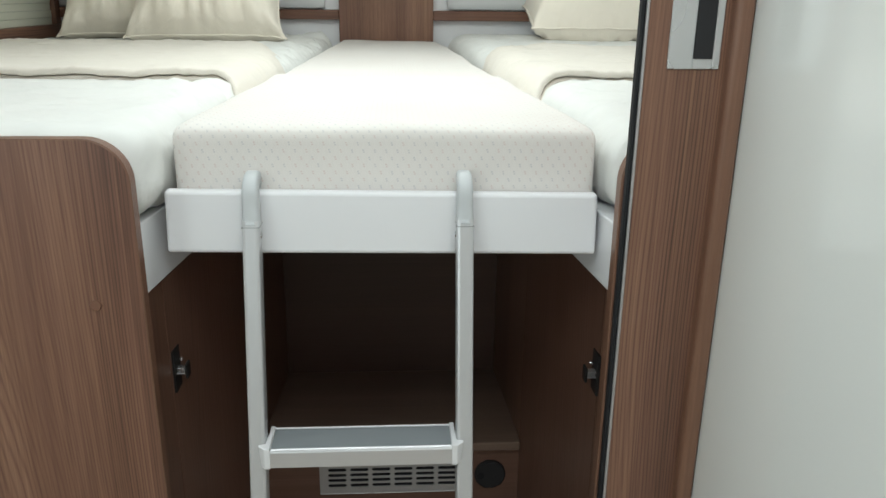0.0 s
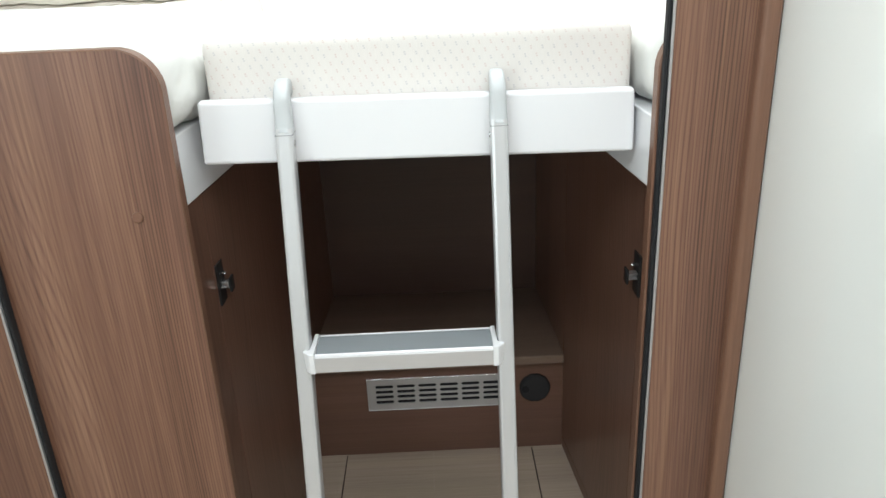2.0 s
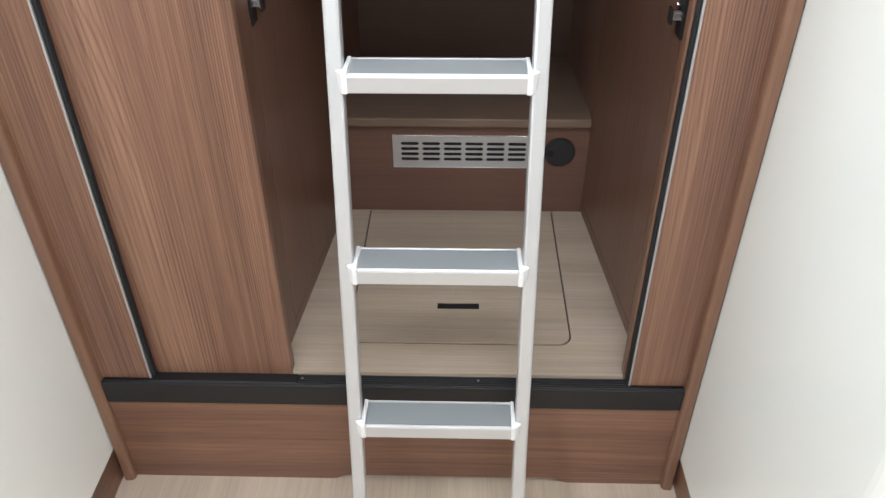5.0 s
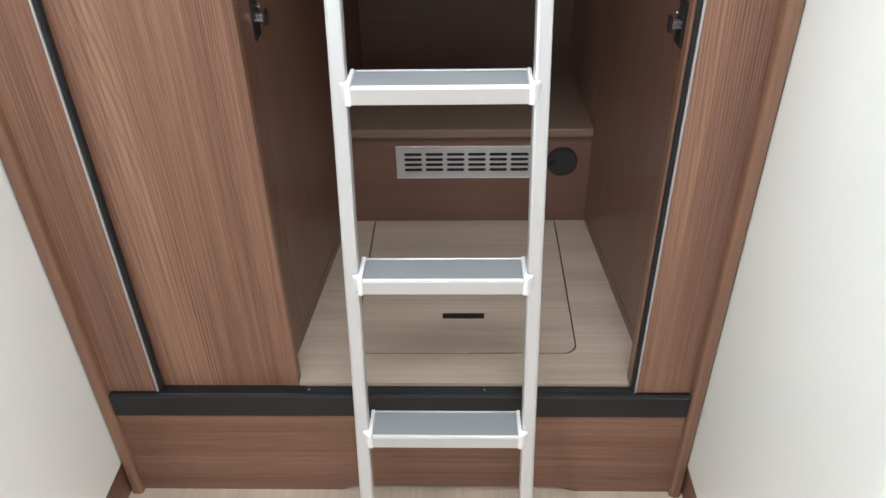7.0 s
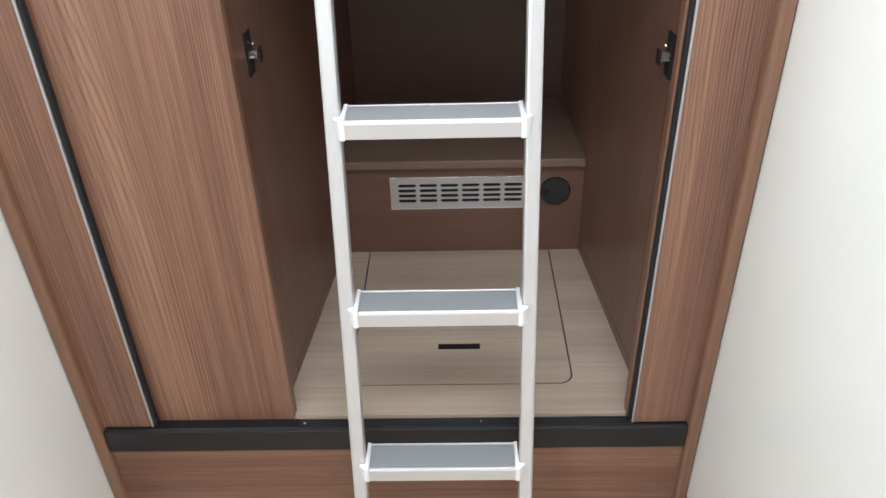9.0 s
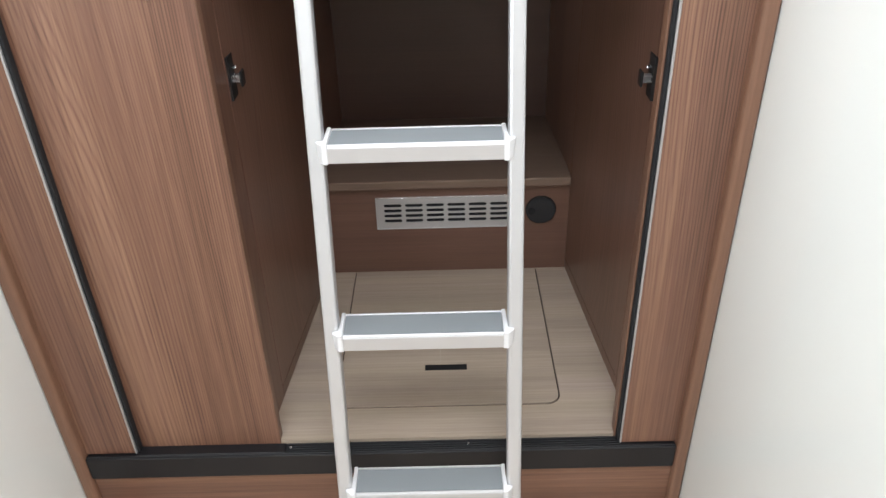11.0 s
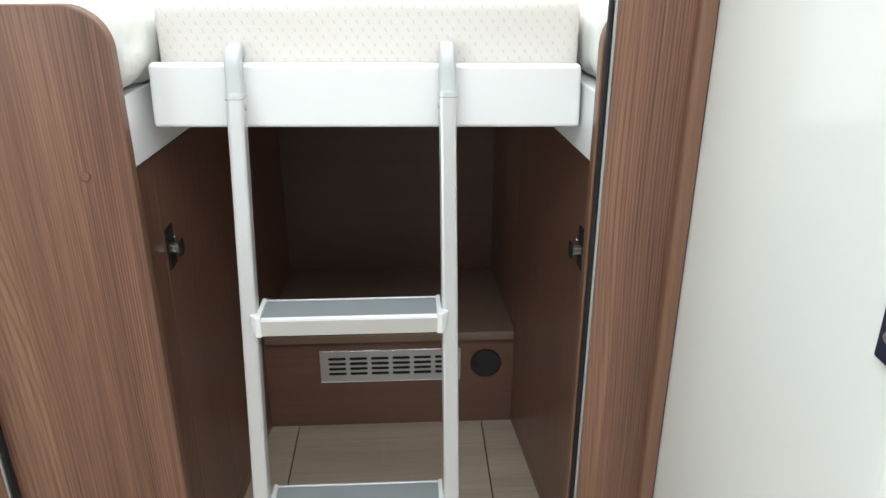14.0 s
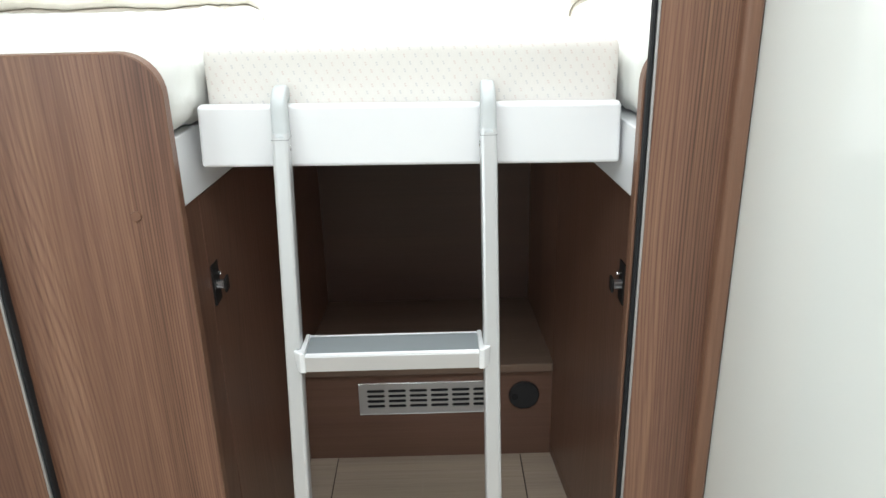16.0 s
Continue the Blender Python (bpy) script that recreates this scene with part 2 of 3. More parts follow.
def rounded(bm, r, seg, edges=None):
    if r > 0:
        bmesh.ops.bevel(bm, geom=list(edges or bm.edges), offset=r, segments=seg, profile=0.5, affect="EDGES", clamp_overlap=True)
    return bm


def block(x0, x1, y0, y1, z0, z1, r=0.0, seg=1):
    bm = bmesh.new()
    bmesh.ops.create_cube(bm, size=1)
    for v in bm.verts:
        v.co = Vector(((x0 + x1) / 2 + v.co.x * (x1 - x0), (y0 + y1) / 2 + v.co.y * (y1 - y0), (z0 + z1) / 2 + v.co.z * (z1 - z0)))
    return rounded(bm, r, seg)


def merge(*meshes):
    bm = meshes[0]
    for other in meshes[1:]:
        me = bpy.data.meshes.new("joined")
        other.to_mesh(me)
        other.free()
        bm.from_mesh(me)
        bpy.data.meshes.remove(me)
    return bm


def prism(points, axis, a, b, r=0.0, seg=1):
    """A closed outline in the plane across the axis, drawn out from a to b."""
    bm = bmesh.new()
    n = "xyz".index(axis)

    def at(p, d):
        c = list(p)
        c.insert(n, d)
        return c

    low = [bm.verts.new(at(p, a)) for p in points]
    high = [bm.verts.new(at(p, b)) for p in points]
    bm.faces.new(low)
    bm.faces.new(high[::-1])
    for i in range(len(points)):
        j = (i + 1) % len(points)
        bm.faces.new((low[i], low[j], high[j], high[i]))
    return rounded(bm, r, seg)


def arc(cx, cy, r, start, end, n):
    return [(cx + r * math.cos(radians(start + (end - start) * i / n)), cy + r * math.sin(radians(start + (end - start) * i / n))) for i in range(n + 1)]


def drum(centre, axis, r, depth, n=24, bevel=0.0):
    others = [k for k in range(3) if k != "xyz".index(axis)]
    ring = arc(centre[others[0]], centre[others[1]], r, 0, 360, n)[:-1]
    c = centre["xyz".index(axis)]
    bm = prism(ring, axis, c - depth / 2, c + depth / 2)
    if bevel:
        rounded(bm, bevel, 2, [e for f in bm.faces if len(f.verts) > 4 for e in f.edges])
    return bm


def bar(points, widths, depths, n=20, square=0.55):
    """A rounded flat bar bent along points in a plane of constant x."""
    def bent(c):
        return math.copysign(abs(c) ** square, c)

    bm = bmesh.new()
    rings = []
    last = len(points) - 1
    for i, p in enumerate(points):
        p = Vector(p)
        d = (Vector(points[min(i + 1, last)]) - Vector(points[max(i - 1, 0)])).normalized()
        side = Vector((1, 0, 0))
        up = d.cross(side).normalized()
        k = i / last
        w, h = widths[0] + (widths[1] - widths[0]) * k, depths[0] + (depths[1] - depths[0]) * k
        ring = [(bent(math.cos(2 * math.pi * q / n)) * w / 2, bent(math.sin(2 * math.pi * q / n)) * h / 2) for q in range(n)]
        rings.append([bm.verts.new(p + side * a + up * b) for a, b in ring])
    for a, b in zip(rings, rings[1:]):
        for k in range(n):
            bm.faces.new((a[k], a[(k + 1) % n], b[(k + 1) % n], b[k]))
    bm.faces.new(rings[0])
    bm.faces.new(rings[-1][::-1])
    return bm


def soft_block(lo, hi, r, step, warp=None):
    """A rounded box of many small faces, which warp bends and crumples."""
    lo, hi = Vector(lo), Vector(hi)
    n = [max(2, round((hi[k] - lo[k]) / step[k])) for k in range(3)]
    bm = bmesh.new()
    made = {}

    def vert(i, j, k):
        key = (i, j, k)
        if key not in made:
            p = Vector([lo[a] + (hi[a] - lo[a]) * c / n[a] for a, c in enumerate(key)])
            core = Vector([min(max(p[a], lo[a] + min(r, (hi[a] - lo[a]) / 2)), hi[a] - min(r, (hi[a] - lo[a]) / 2)) for a in range(3)])
            d = p - core
            if d.length > 1e-6:
                p = core + d.normalized() * min(r, max(abs(c) for c in d)) if d.length > r else p
            made[key] = bm.verts.new(warp(p) if warp else p)
        return made[key]

    for a in range(3):
        b, c = [k for k in range(3) if k != a]
        for side in (0, n[a]):
            for i in range(n[b]):
                for j in range(n[c]):
                    quad = []
                    for di, dj in ((0, 0), (1, 0), (1, 1), (0, 1)):
                        key = [0, 0, 0]
                        key[a], key[b], key[c] = side, i + di, j + dj
                        quad.append(vert(*key))
                    bm.faces.new(quad)
    return bm


def rough_noise(p, scale, seed=0.0):
    return noise.noise(Vector(p) * scale + Vector((seed, seed * 1.7, -seed)))


# ---- the setting: corridor ----
HALF, PLATFORM = 0.51, 0.26
floor = tagged(part("floor", block(-1.2, 1.2, -3.6, -0.09, -0.05, 0.0), oak_corridor), "pale oak wood-look vinyl floor of the corridor", "floor", kind="structure")


def corridor_wall(name, side):
    """A white lacquered panel that ends in a rounded edge towards the lounge."""
    face, back, end, r = side * HALF, side * (HALF + 0.035), -0.56 if side > 0 else -0.396, 0.03
    outline = [(face, -0.107), (face, end + r)]
    outline += [(side * (HALF + r - r * math.cos(radians(a))), end + r - r * math.sin(radians(a))) for a in range(15, 91, 15)]
    outline += [(side * 1.2, end), (side * 1.2, end + 0.03), (back, end + 0.035), (back, -0.107)]
    wall = part(name, prism(outline, "z", 0.084, 2.0), lacquer)
    return tagged(wall, "glossy white lacquered corridor wall panel", "wall", kind="structure")


wall_right = corridor_wall("wall_right", 1)
wall_left = corridor_wall("wall_left", -1)
for side, nm in ((-1, "baseboard_left"), (1, "baseboard_right")):
    xs = sorted((side * (HALF + 0.003), side * (HALF + 0.03)))
    tagged(part(nm, block(xs[0], xs[1], -0.55, -0.0957, 0, 0.082, 0.002), wood_deep), "dark walnut skirting below the white wall panel", "skirting", kind="structure")
for side, nm in ((-1, "trim_left"), (1, "trim_right")):
    pts = [(side * 0.489, -0.075), (side * 0.489, -0.100)]
    pts += [(side * (0.489 + 0.008 - 0.008 * math.cos(radians(a))), -0.104 - 0.008 * math.sin(radians(a))) for a in range(15, 91, 15)]
    pts += [(side * (0.5085 - 0.004 + 0.004 * math.sin(radians(a))), -0.108 - 0.004 * math.cos(radians(a))) for a in (0, 30, 60, 90)]
    pts += [(side * 0.5085, -0.095), (side * 0.54, -0.095), (side * 0.54, -0.075)]
    tagged(part(nm, prism(pts, "z", 0.0, 2.0), wood_edge), "walnut door-frame moulding with a rounded edge", "trim", kind="structure")

# the step front has a shallow cut-out above the floor
RISER = [(-0.489, 0.206), (-0.489, 0.0), (-0.120, 0.0)] + [(-0.120 + 0.036 * k / 6, 0.006 - 0.006 * math.cos(math.pi * k / 6)) for k in range(1, 7)]
RISER += [(0.284 + 0.036 * k / 6, 0.006 + 0.006 * math.cos(math.pi * k / 6)) for k in range(7)] + [(0.489, 0.0), (0.489, 0.206)]
riser = tagged(part("step_riser", prism(RISER, "y", -0.099, -0.084), wood_level), "walnut step front with level grain below the black rail", "step", kind="structure")
rail = thing("door_rail", (0, -0.09, 0.2), "black metal sliding-door rail along the top of the step", "rail")
part("rail_bar", block(-0.489, 0.489, -0.106, -0.0785, 0.2065, 0.2535, 0.0025, 2), black_rail, rail)
part("rail_lip", block(-0.488, 0.488, -0.1025, -0.0995, 0.2535, 0.2553, 0.0008), black_rail, rail)
part("rail_cover", block(-0.404, -0.158, -0.0995, -0.0795, 0.2536, 0.2552, 0.0007), black_rail, rail, "smooth black cover strip")
for y in (-0.0965, -0.0915, -0.0865, -0.0815):
    part("rail_ridge", block(-0.156, 0.400, y - 0.0011, y + 0.0011, 0.2536, 0.2554, 0.0005), black_rail, rail)
for x in (-0.150, 0.147):
    part("screw", drum((x, -0.089, 0.2545), "z", 0.0024, 0.0026, 12, 0.0006), satin, rail, "small steel screw head")

# ---- the setting: raised floor, bed recess ----
LEFT, RIGHT = -0.187, 0.4215
platform = tagged(part("raised_floor", merge(
    block(LEFT - 0.2, -0.0855, -0.078, 0.76, 0.2, PLATFORM),
    block(0.3135, RIGHT + 0.2, -0.078, 0.76, 0.2, PLATFORM),
    block(-0.0855, 0.3135, -0.078, -0.0065, 0.2, PLATFORM),
    block(-0.0855, 0.3135, 0.42, 0.76, 0.2, PLATFORM),
    prism([(0.3135, -0.0065)] + arc(0.2885, 0.0185, 0.025, 0, -90, 6), "z", 0.2, PLATFORM),
    prism([(-0.0855, -0.0065)] + arc(-0.0605, 0.0185, 0.025, 270, 180, 6), "z", 0.2, PLATFORM),
    block(-0.1, 0.33, -0.02, 0.44, 0.2, 0.235)), oak_floor), "pale oak raised floor of the sleeping area", "floor", kind="structure")

hatch = thing("floor_hatch", (0.11, 0.2, 0.25), "pale oak floor hatch with rounded corners and a finger slot", "hatch")


def hatch_panel():
    """The panel round its finger slot, with rounded front corners."""
    r, x0, x1, y0, y1 = 0.022, -0.0825, 0.3105, -0.0022, 0.418
    outer = arc(x0 + r, y0 + r, r, 180, 270, 5) + arc(x1 - r, y0 + r, r, 270, 360, 5) + [(x1, y1), (x0, y1)]
    sx0, sx1, sy0, sy1 = 0.0725, 0.1505, 0.0885, 0.1055
    bm = bmesh.new()
    loops = {}
    for z in (0.2515, PLATFORM):
        o = [bm.verts.new((x, y, z)) for x, y in outer]
        s = [bm.verts.new((x, y, z)) for x, y in ((sx0, sy0), (sx1, sy0), (sx1, sy1), (sx0, sy1))]
        loops[z] = (o, s)
        n = len(o)
        bm.faces.new(o[3:9] + [s[1], s[0]])
        bm.faces.new(o[8:n - 1] + [s[2], s[1]])
        bm.faces.new([o[n - 2], o[n - 1], s[3], s[2]])
        bm.faces.new([o[n - 1]] + o[0:4] + [s[0], s[3]])
    (o0, s0), (o1, s1) = loops[0.2515], loops[PLATFORM]
    for a, b in ((o0, o1), (s0, s1)):
        for i in range(len(a)):
            j = (i + 1) % len(a)
            bm.faces.new((a[i], a[j], b[j], b[i]))
    return bm


part("panel", hatch_panel(), oak_floor, hatch)
for y0, y1 in ((0.29, 0.415), (0.108, 0.205)):
    part("joint", block(0.1008, 0.1016, y0, y1, 0.2595, 0.2602), oak_joint, hatch, "thin end joint between planks")
part("gasket", block(-0.0853, 0.3133, -0.0063, 0.4198, 0.2365, 0.2572), hatch_gap, hatch, "dark gasket in the joint")
# nearly flush black block that stands in for the slot's dark inside
part("finger_slot", block(0.0727, 0.1503, 0.0887, 0.1053, 0.2505, 0.2588), black_plastic, hatch, "black block for the shade inside the finger slot")

# ledge at the back of the recess, with its air outlets
ledge = thing("ledge_box", (0.11, 0.55, PLATFORM), "walnut heater box with an overhanging top inside the recess", "box")
part("front", block(-0.1425, 0.377, 0.42, 0.436, PLATFORM, 0.471), wood_inner_level, ledge)
part("top", block(-0.139, 0.3765, 0.405, 0.74, 0.471, 0.4905, 0.003, 2), ledge_top, ledge)

vent = thing("vent_grille", (0.1, 0.418, 0.41), "brushed aluminium vent plate punched with six columns of slots", "vent")


VENT = (-0.029, 0.2647, 0.3705, 0.4460)


def punched_plate():
    """A plate with six columns of four slots, each with rounded ends."""
    x0, x1, z0, z1 = VENT
    bm = bmesh.new()

    def loop(points):
        vs = [bm.verts.new((x, 0.4182, z)) for x, z in points]
        return [bm.edges.new((vs[k], vs[(k + 1) % len(vs)])) for k in range(len(vs))]

    edges = loop([(x0, z0), (x1, z0), (x1, z1), (x0, z1)])
    for c in range(6):
        for k in range(4):
            a, zc, r = x0 + 0.0163 + c * 0.0447, z0 + 0.0195 + k * 0.01215, 0.0037
            edges += loop(arc(a + r, zc, r, 90, 270, 5) + arc(a + 0.0378 - r, zc, r, 270, 450, 5))
    bmesh.ops.triangle_fill(bm, edges=edges, use_beauty=True, use_dissolve=False)
    grown = bmesh.ops.extrude_face_region(bm, geom=list(bm.faces))["geom"]
    bmesh.ops.translate(bm, vec=(0, 0.0016, 0), verts=[v for v in grown if isinstance(v, bmesh.types.BMVert)])
    return bm


part("plate", punched_plate(), vent_metal, vent)
for nm, (a, b, c, d) in (("top_fold", (VENT[0], VENT[1], VENT[3] - 0.0016, VENT[3] + 0.0004)), ("bottom_fold", (VENT[0], VENT[1], VENT[2] - 0.0004, VENT[2] + 0.001)),
                         ("side_fold", (VENT[0] - 0.0006, VENT[0] + 0.0008, VENT[2], VENT[3])), ("side_fold", (VENT[1] - 0.0008, VENT[1] + 0.0006, VENT[2], VENT[3]))):
    part(nm, block(a, b, 0.4166, 0.4181, c, d, 0.0004), satin if nm == "top_fold" else vent_metal, vent, "bright folded edge" if nm == "top_fold" else "")
# added black sheet gives the slots the darkness of the hollow behind
part("backing", block(-0.02, 0.256, 0.4199, 0.4206, 0.376, 0.441), rubber, vent, "black sheet for the shade behind the slots")

outlet = thing("air_outlet", (0.319, 0.418, 0.408), "round black warm-air outlet in the heater box", "air outlet")
part("ring", drum((0.318, 0.4165, 0.410), "y", 0.0320, 0.007, 36, 0.002), black_plastic, outlet)
part("flap", drum((0.319, 0.4122, 0.410), "y", 0.0290, 0.002, 32, 0.0008), outlet_black, outlet, "matt black closing flap")
part("opening", drum((0.2985, 0.4108, 0.409), "y", 0.0075, 0.0016, 18, 0.0004), rubber, outlet, "small dark air opening")

# the panel's dark colour carries the shade below the bed
recess_back = tagged(part("recess_back", block(LEFT - 0.02, RIGHT + 0.02, 0.725, 0.745, 0.4905, 1.0), shaded_back_wood), "back panel of the recess below the bed, its shade put into the dark brown", "wall", kind="structure")


def narrowed(bm, side):
    """The recess tapers: its sides draw in towards the back."""
    for v in bm.verts:
        y = v.co.y
        v.co.x -= side * (0.0 if y < -0.06 else 0.0445 * (y + 0.06) / 0.48 if y < 0.42 else 0.0445 + 0.017 * (y - 0.42) / 0.304)
    return bm


def side_cabinet(side, face):
    """A cabinet carcass along the recess, which narrows to the back, with a flush door and its push lock."""
    def span(a, b):
        return tuple(sorted((face + side * a, face + side * b)))

    cab = thing("bed_cabinet", (face + side * 0.1, 0.3, PLATFORM), "walnut cabinet below the bed with a flush door facing the recess", "cabinet", "cabinets below the bed")
    def panel(name, a, b, y0, y1, z0, z1, mat=wood_inner, parent=cab, label=""):
        return part(name, narrowed(block(*span(a, b), y0, y1, z0, z1), side), mat, parent, label)

    y0, y1, zb = 0.028, 0.42, 0.284
    panel("body", 0.0025, 0.06, -0.0605, 0.42, PLATFORM, 0.992)
    door = panel("door", 0.0, 0.0024, y0 + 0.0008, y1 - 0.0008, zb + 0.0008, 0.985)
    panel("stile", 0.0, 0.0024, -0.0605, y0 - 0.0008, PLATFORM + 0.0005, 0.992)
    panel("back_cheek", 0.0, 0.06, y1 + 0.0008, 0.7245, PLATFORM, 0.992)
    panel("bottom_rail", 0.0, 0.0024, y0 + 0.0008, 0.4195, PLATFORM + 0.0005, zb - 0.0008)
    panel("edge_strip", -0.0004, 0.0022, y1 - 0.0008, y1 + 0.0008, 0.489, 0.985, wood_edge, cab, "light edge strip")
    f = face - side * 0.0445 * 0.112 / 0.48
    la, zc = (0.033, 0.849) if side < 0 else (0.022, 0.837)
    lock = part("push_lock", prism([(la, zc - 0.031), (la + 0.029, zc - 0.031), (la + 0.029, zc + 0.031), (la, zc + 0.031)], "x", *sorted((f + side * 0.004, f - side * 0.0014)), 0.0004), lock_black, door, "black push-lock plate")
    proud = sorted((f - side * 0.001, f - side * 0.0135))
    y2 = la + 0.005
    part("catch", rounded(merge(block(*proud, y2, y2 + 0.012, zc - 0.0056, zc - 0.0034), block(*proud, y2, y2 + 0.012, zc + 0.0020, zc + 0.0044), block(*proud, y2 + 0.004, y2 + 0.012, zc - 0.0036, zc + 0.0022),
                                block(*sorted((f - side * 0.008, f - side * 0.0135)), y2, y2 + 0.0042, zc - 0.0036, zc + 0.0022)), 0.0006, 1), satin, lock, "bright metal catch")
    part("latch_bolt", drum((f - side * 0.004, la + 0.020, zc + 0.0125), "x", 0.0025, 0.006, 10, 0.0008), chrome, lock, "small chrome bolt")
    part("striker", block(*sorted((f - side * 0.0136, f - side * 0.0172)), y2 - 0.001, y2 + 0.016, zc - 0.012, zc + 0.010, 0.0012, 1), lock_black, lock, "black striker tip")
    return cab


side_cabinet(-1, LEFT)
side_cabinet(1, RIGHT)


def end_panel(side, edge):
    """The bed's end panel, with a rounded upper corner towards the recess."""
    far, r, top = side * 0.62, 0.05, 1.192
    pts = [(far, PLATFORM - 0.008), (edge, PLATFORM - 0.008)]
    pts += [(edge + side * (r - r * math.cos(radians(a))), top - r + r * math.sin(radians(a))) for a in range(0, 91, 9)]
    pts += [(far, top)]
    pan = thing("bed_end_panel", (edge + side * 0.15, -0.07, PLATFORM), "walnut bed end panel with a rounded upper corner", "panel", "bed end panels")
    inner = [(x + (side * 0.0016 if x != far else 0), z - (0.0016 if z > 1 else 0)) for x, z in pts]
    part("board", prism(inner, "y", -0.0785, -0.061), wood_upright, pan)
    band = bmesh.new()
    run = list(zip(pts[1:], inner[1:]))
    rows = []
    for (ox, oz), (ix, iz) in run:
        rows.append([band.verts.new(c) for c in ((ix, -0.0788, iz), (ox, -0.0780, oz), (ox, -0.0612, oz), (ix, -0.0605, iz))])
    for p, q in zip(rows, rows[1:]):
        for k in range(4):
            band.faces.new((p[k], p[(k + 1) % 4], q[(k + 1) % 4], q[k]))
    part("edge_band", band, wood_edge, pan, "lighter walnut edge band")
    if side < 0:
        part("screw_cap", drum((-0.223, -0.0792, 0.996), "y", 0.0066, 0.0046, 20, 0.0012), screw_brown, pan, "round brown screw cap")
    return pan


end_panel(-1, -0.1675)
end_panel(1, 0.390)


def sliding_door(side):
    """A leaf of the sliding partition, pushed open, with its sealing edge."""
    def span(a, b):
        return tuple(sorted((side * a, side * b)))

    door = thing("sliding_door", (side * 0.45, -0.088, 0.254), "walnut sliding door leaf pushed open, with aluminium edge and black seal", "door", "sliding door leaves")
    edge = 0.402 if side > 0 else 0.410
    part("leaf", block(*span(edge - 0.002, 0.56), -0.0945, -0.0795, 0.2545, 1.98, 0.001), wood_upright, door)
    part("edge_profile", block(*span(edge - 0.005, edge - 0.002), -0.0957, -0.0793, 0.2545, 1.98, 0.0008), vent_metal, door, "aluminium edge profile")
    part("seal", block(*span(edge - (0.0105 if side < 0 else 0.0095), edge - 0.005), -0.0935, -0.0797, 0.2545, 1.98, 0.002), rubber, door, "black rubber seal")
    if side > 0:
        plate = part("handle_plate", merge(block(0.424, 0.452, -0.0975, -0.0943, 1.272, 1.47, 0.0008), block(0.474, 0.482, -0.0975, -0.0943, 1.272, 1.47, 0.0008),
                                           block(0.452, 0.474, -0.0975, -0.0943, 1.272, 1.283, 0.0008), block(0.452, 0.474, -0.0975, -0.0943, 1.459, 1.47, 0.0008)), satin, door, "flush satin steel pull plate")
        part("pull", block(0.452, 0.474, -0.0952, -0.0944, 1.283, 1.459), black_plastic, plate, "black recessed pull")
    return door


sliding_door(-1)
sliding_door(1)

# ---- the bed ----
slab = tagged(part("bed_base", merge(block(-1.028, -0.2125, -0.055, 1.86, 1.07, 1.081), block(0.43, 1.08, -0.055, 1.86, 1.07, 1.081), block(-0.15, 0.375, 0.0185, 1.86, 1.04, 1.0815)), white_board), "white bed base board", "bed base", kind="structure")
for side, face in ((-1, -0.1815), (1, 0.3990)):
    a, b = sorted((face, face + side * 0.03))
    sb = tagged(part("bed_side_board", narrowed(block(a, b, -0.0585, 0.35, 0.990, 1.0805, 0.002, 2), side), white_board), "white bed-frame side board over the cabinet", "board", "bed-frame boards")
tagged(part("bed_front_board", rounded(prism([(-0.156, 1.1140), (0.386, 1.1070), (0.388, 1.0260), (-0.159, 1.0330)], "y", 0.0, 0.018), 0.005, 3), white_board), "white bed-frame front board that the ladder hangs on", "board", "bed-frame boards")


def head_rise(y, most):
    """The bed rises a little towards its head."""
    k = min(max((y - 0.45) / 1.2, 0.0), 1.0)
    return most * k * k * (3 - 2 * k)


def middle_warp(p):
    z = p.z
    if z > 1.14:
        z += 0.0035 * rough_noise((p.x, p.y, 0), 6, 2) - 0.006 * max(0, p.x - 0.1) + head_rise(p.y, 0.008)
    x = p.x
    if p.y > 0.03:
        k = min(p.y / 1.85, 1)
        x = 0.1135 + (p.x - 0.1135) * (1 - 0.38 * k)
    return Vector((x, p.y + 0.002 * rough_noise((p.x, 0, p.z), 14, 5), z))


for y0, y1, high in ((0.022, 0.668, 1.191), (0.671, 1.85, 1.183)):
    tagged(part("middle_cushion", soft_block((-0.152, y0, 1.082), (0.390, y1, high), 0.019, (0.012, 0.02, 0.006), middle_warp), ticking, smooth=True), "off-white infill cushion with small pink and grey printed marks", "cushion", "infill cushions between the beds")


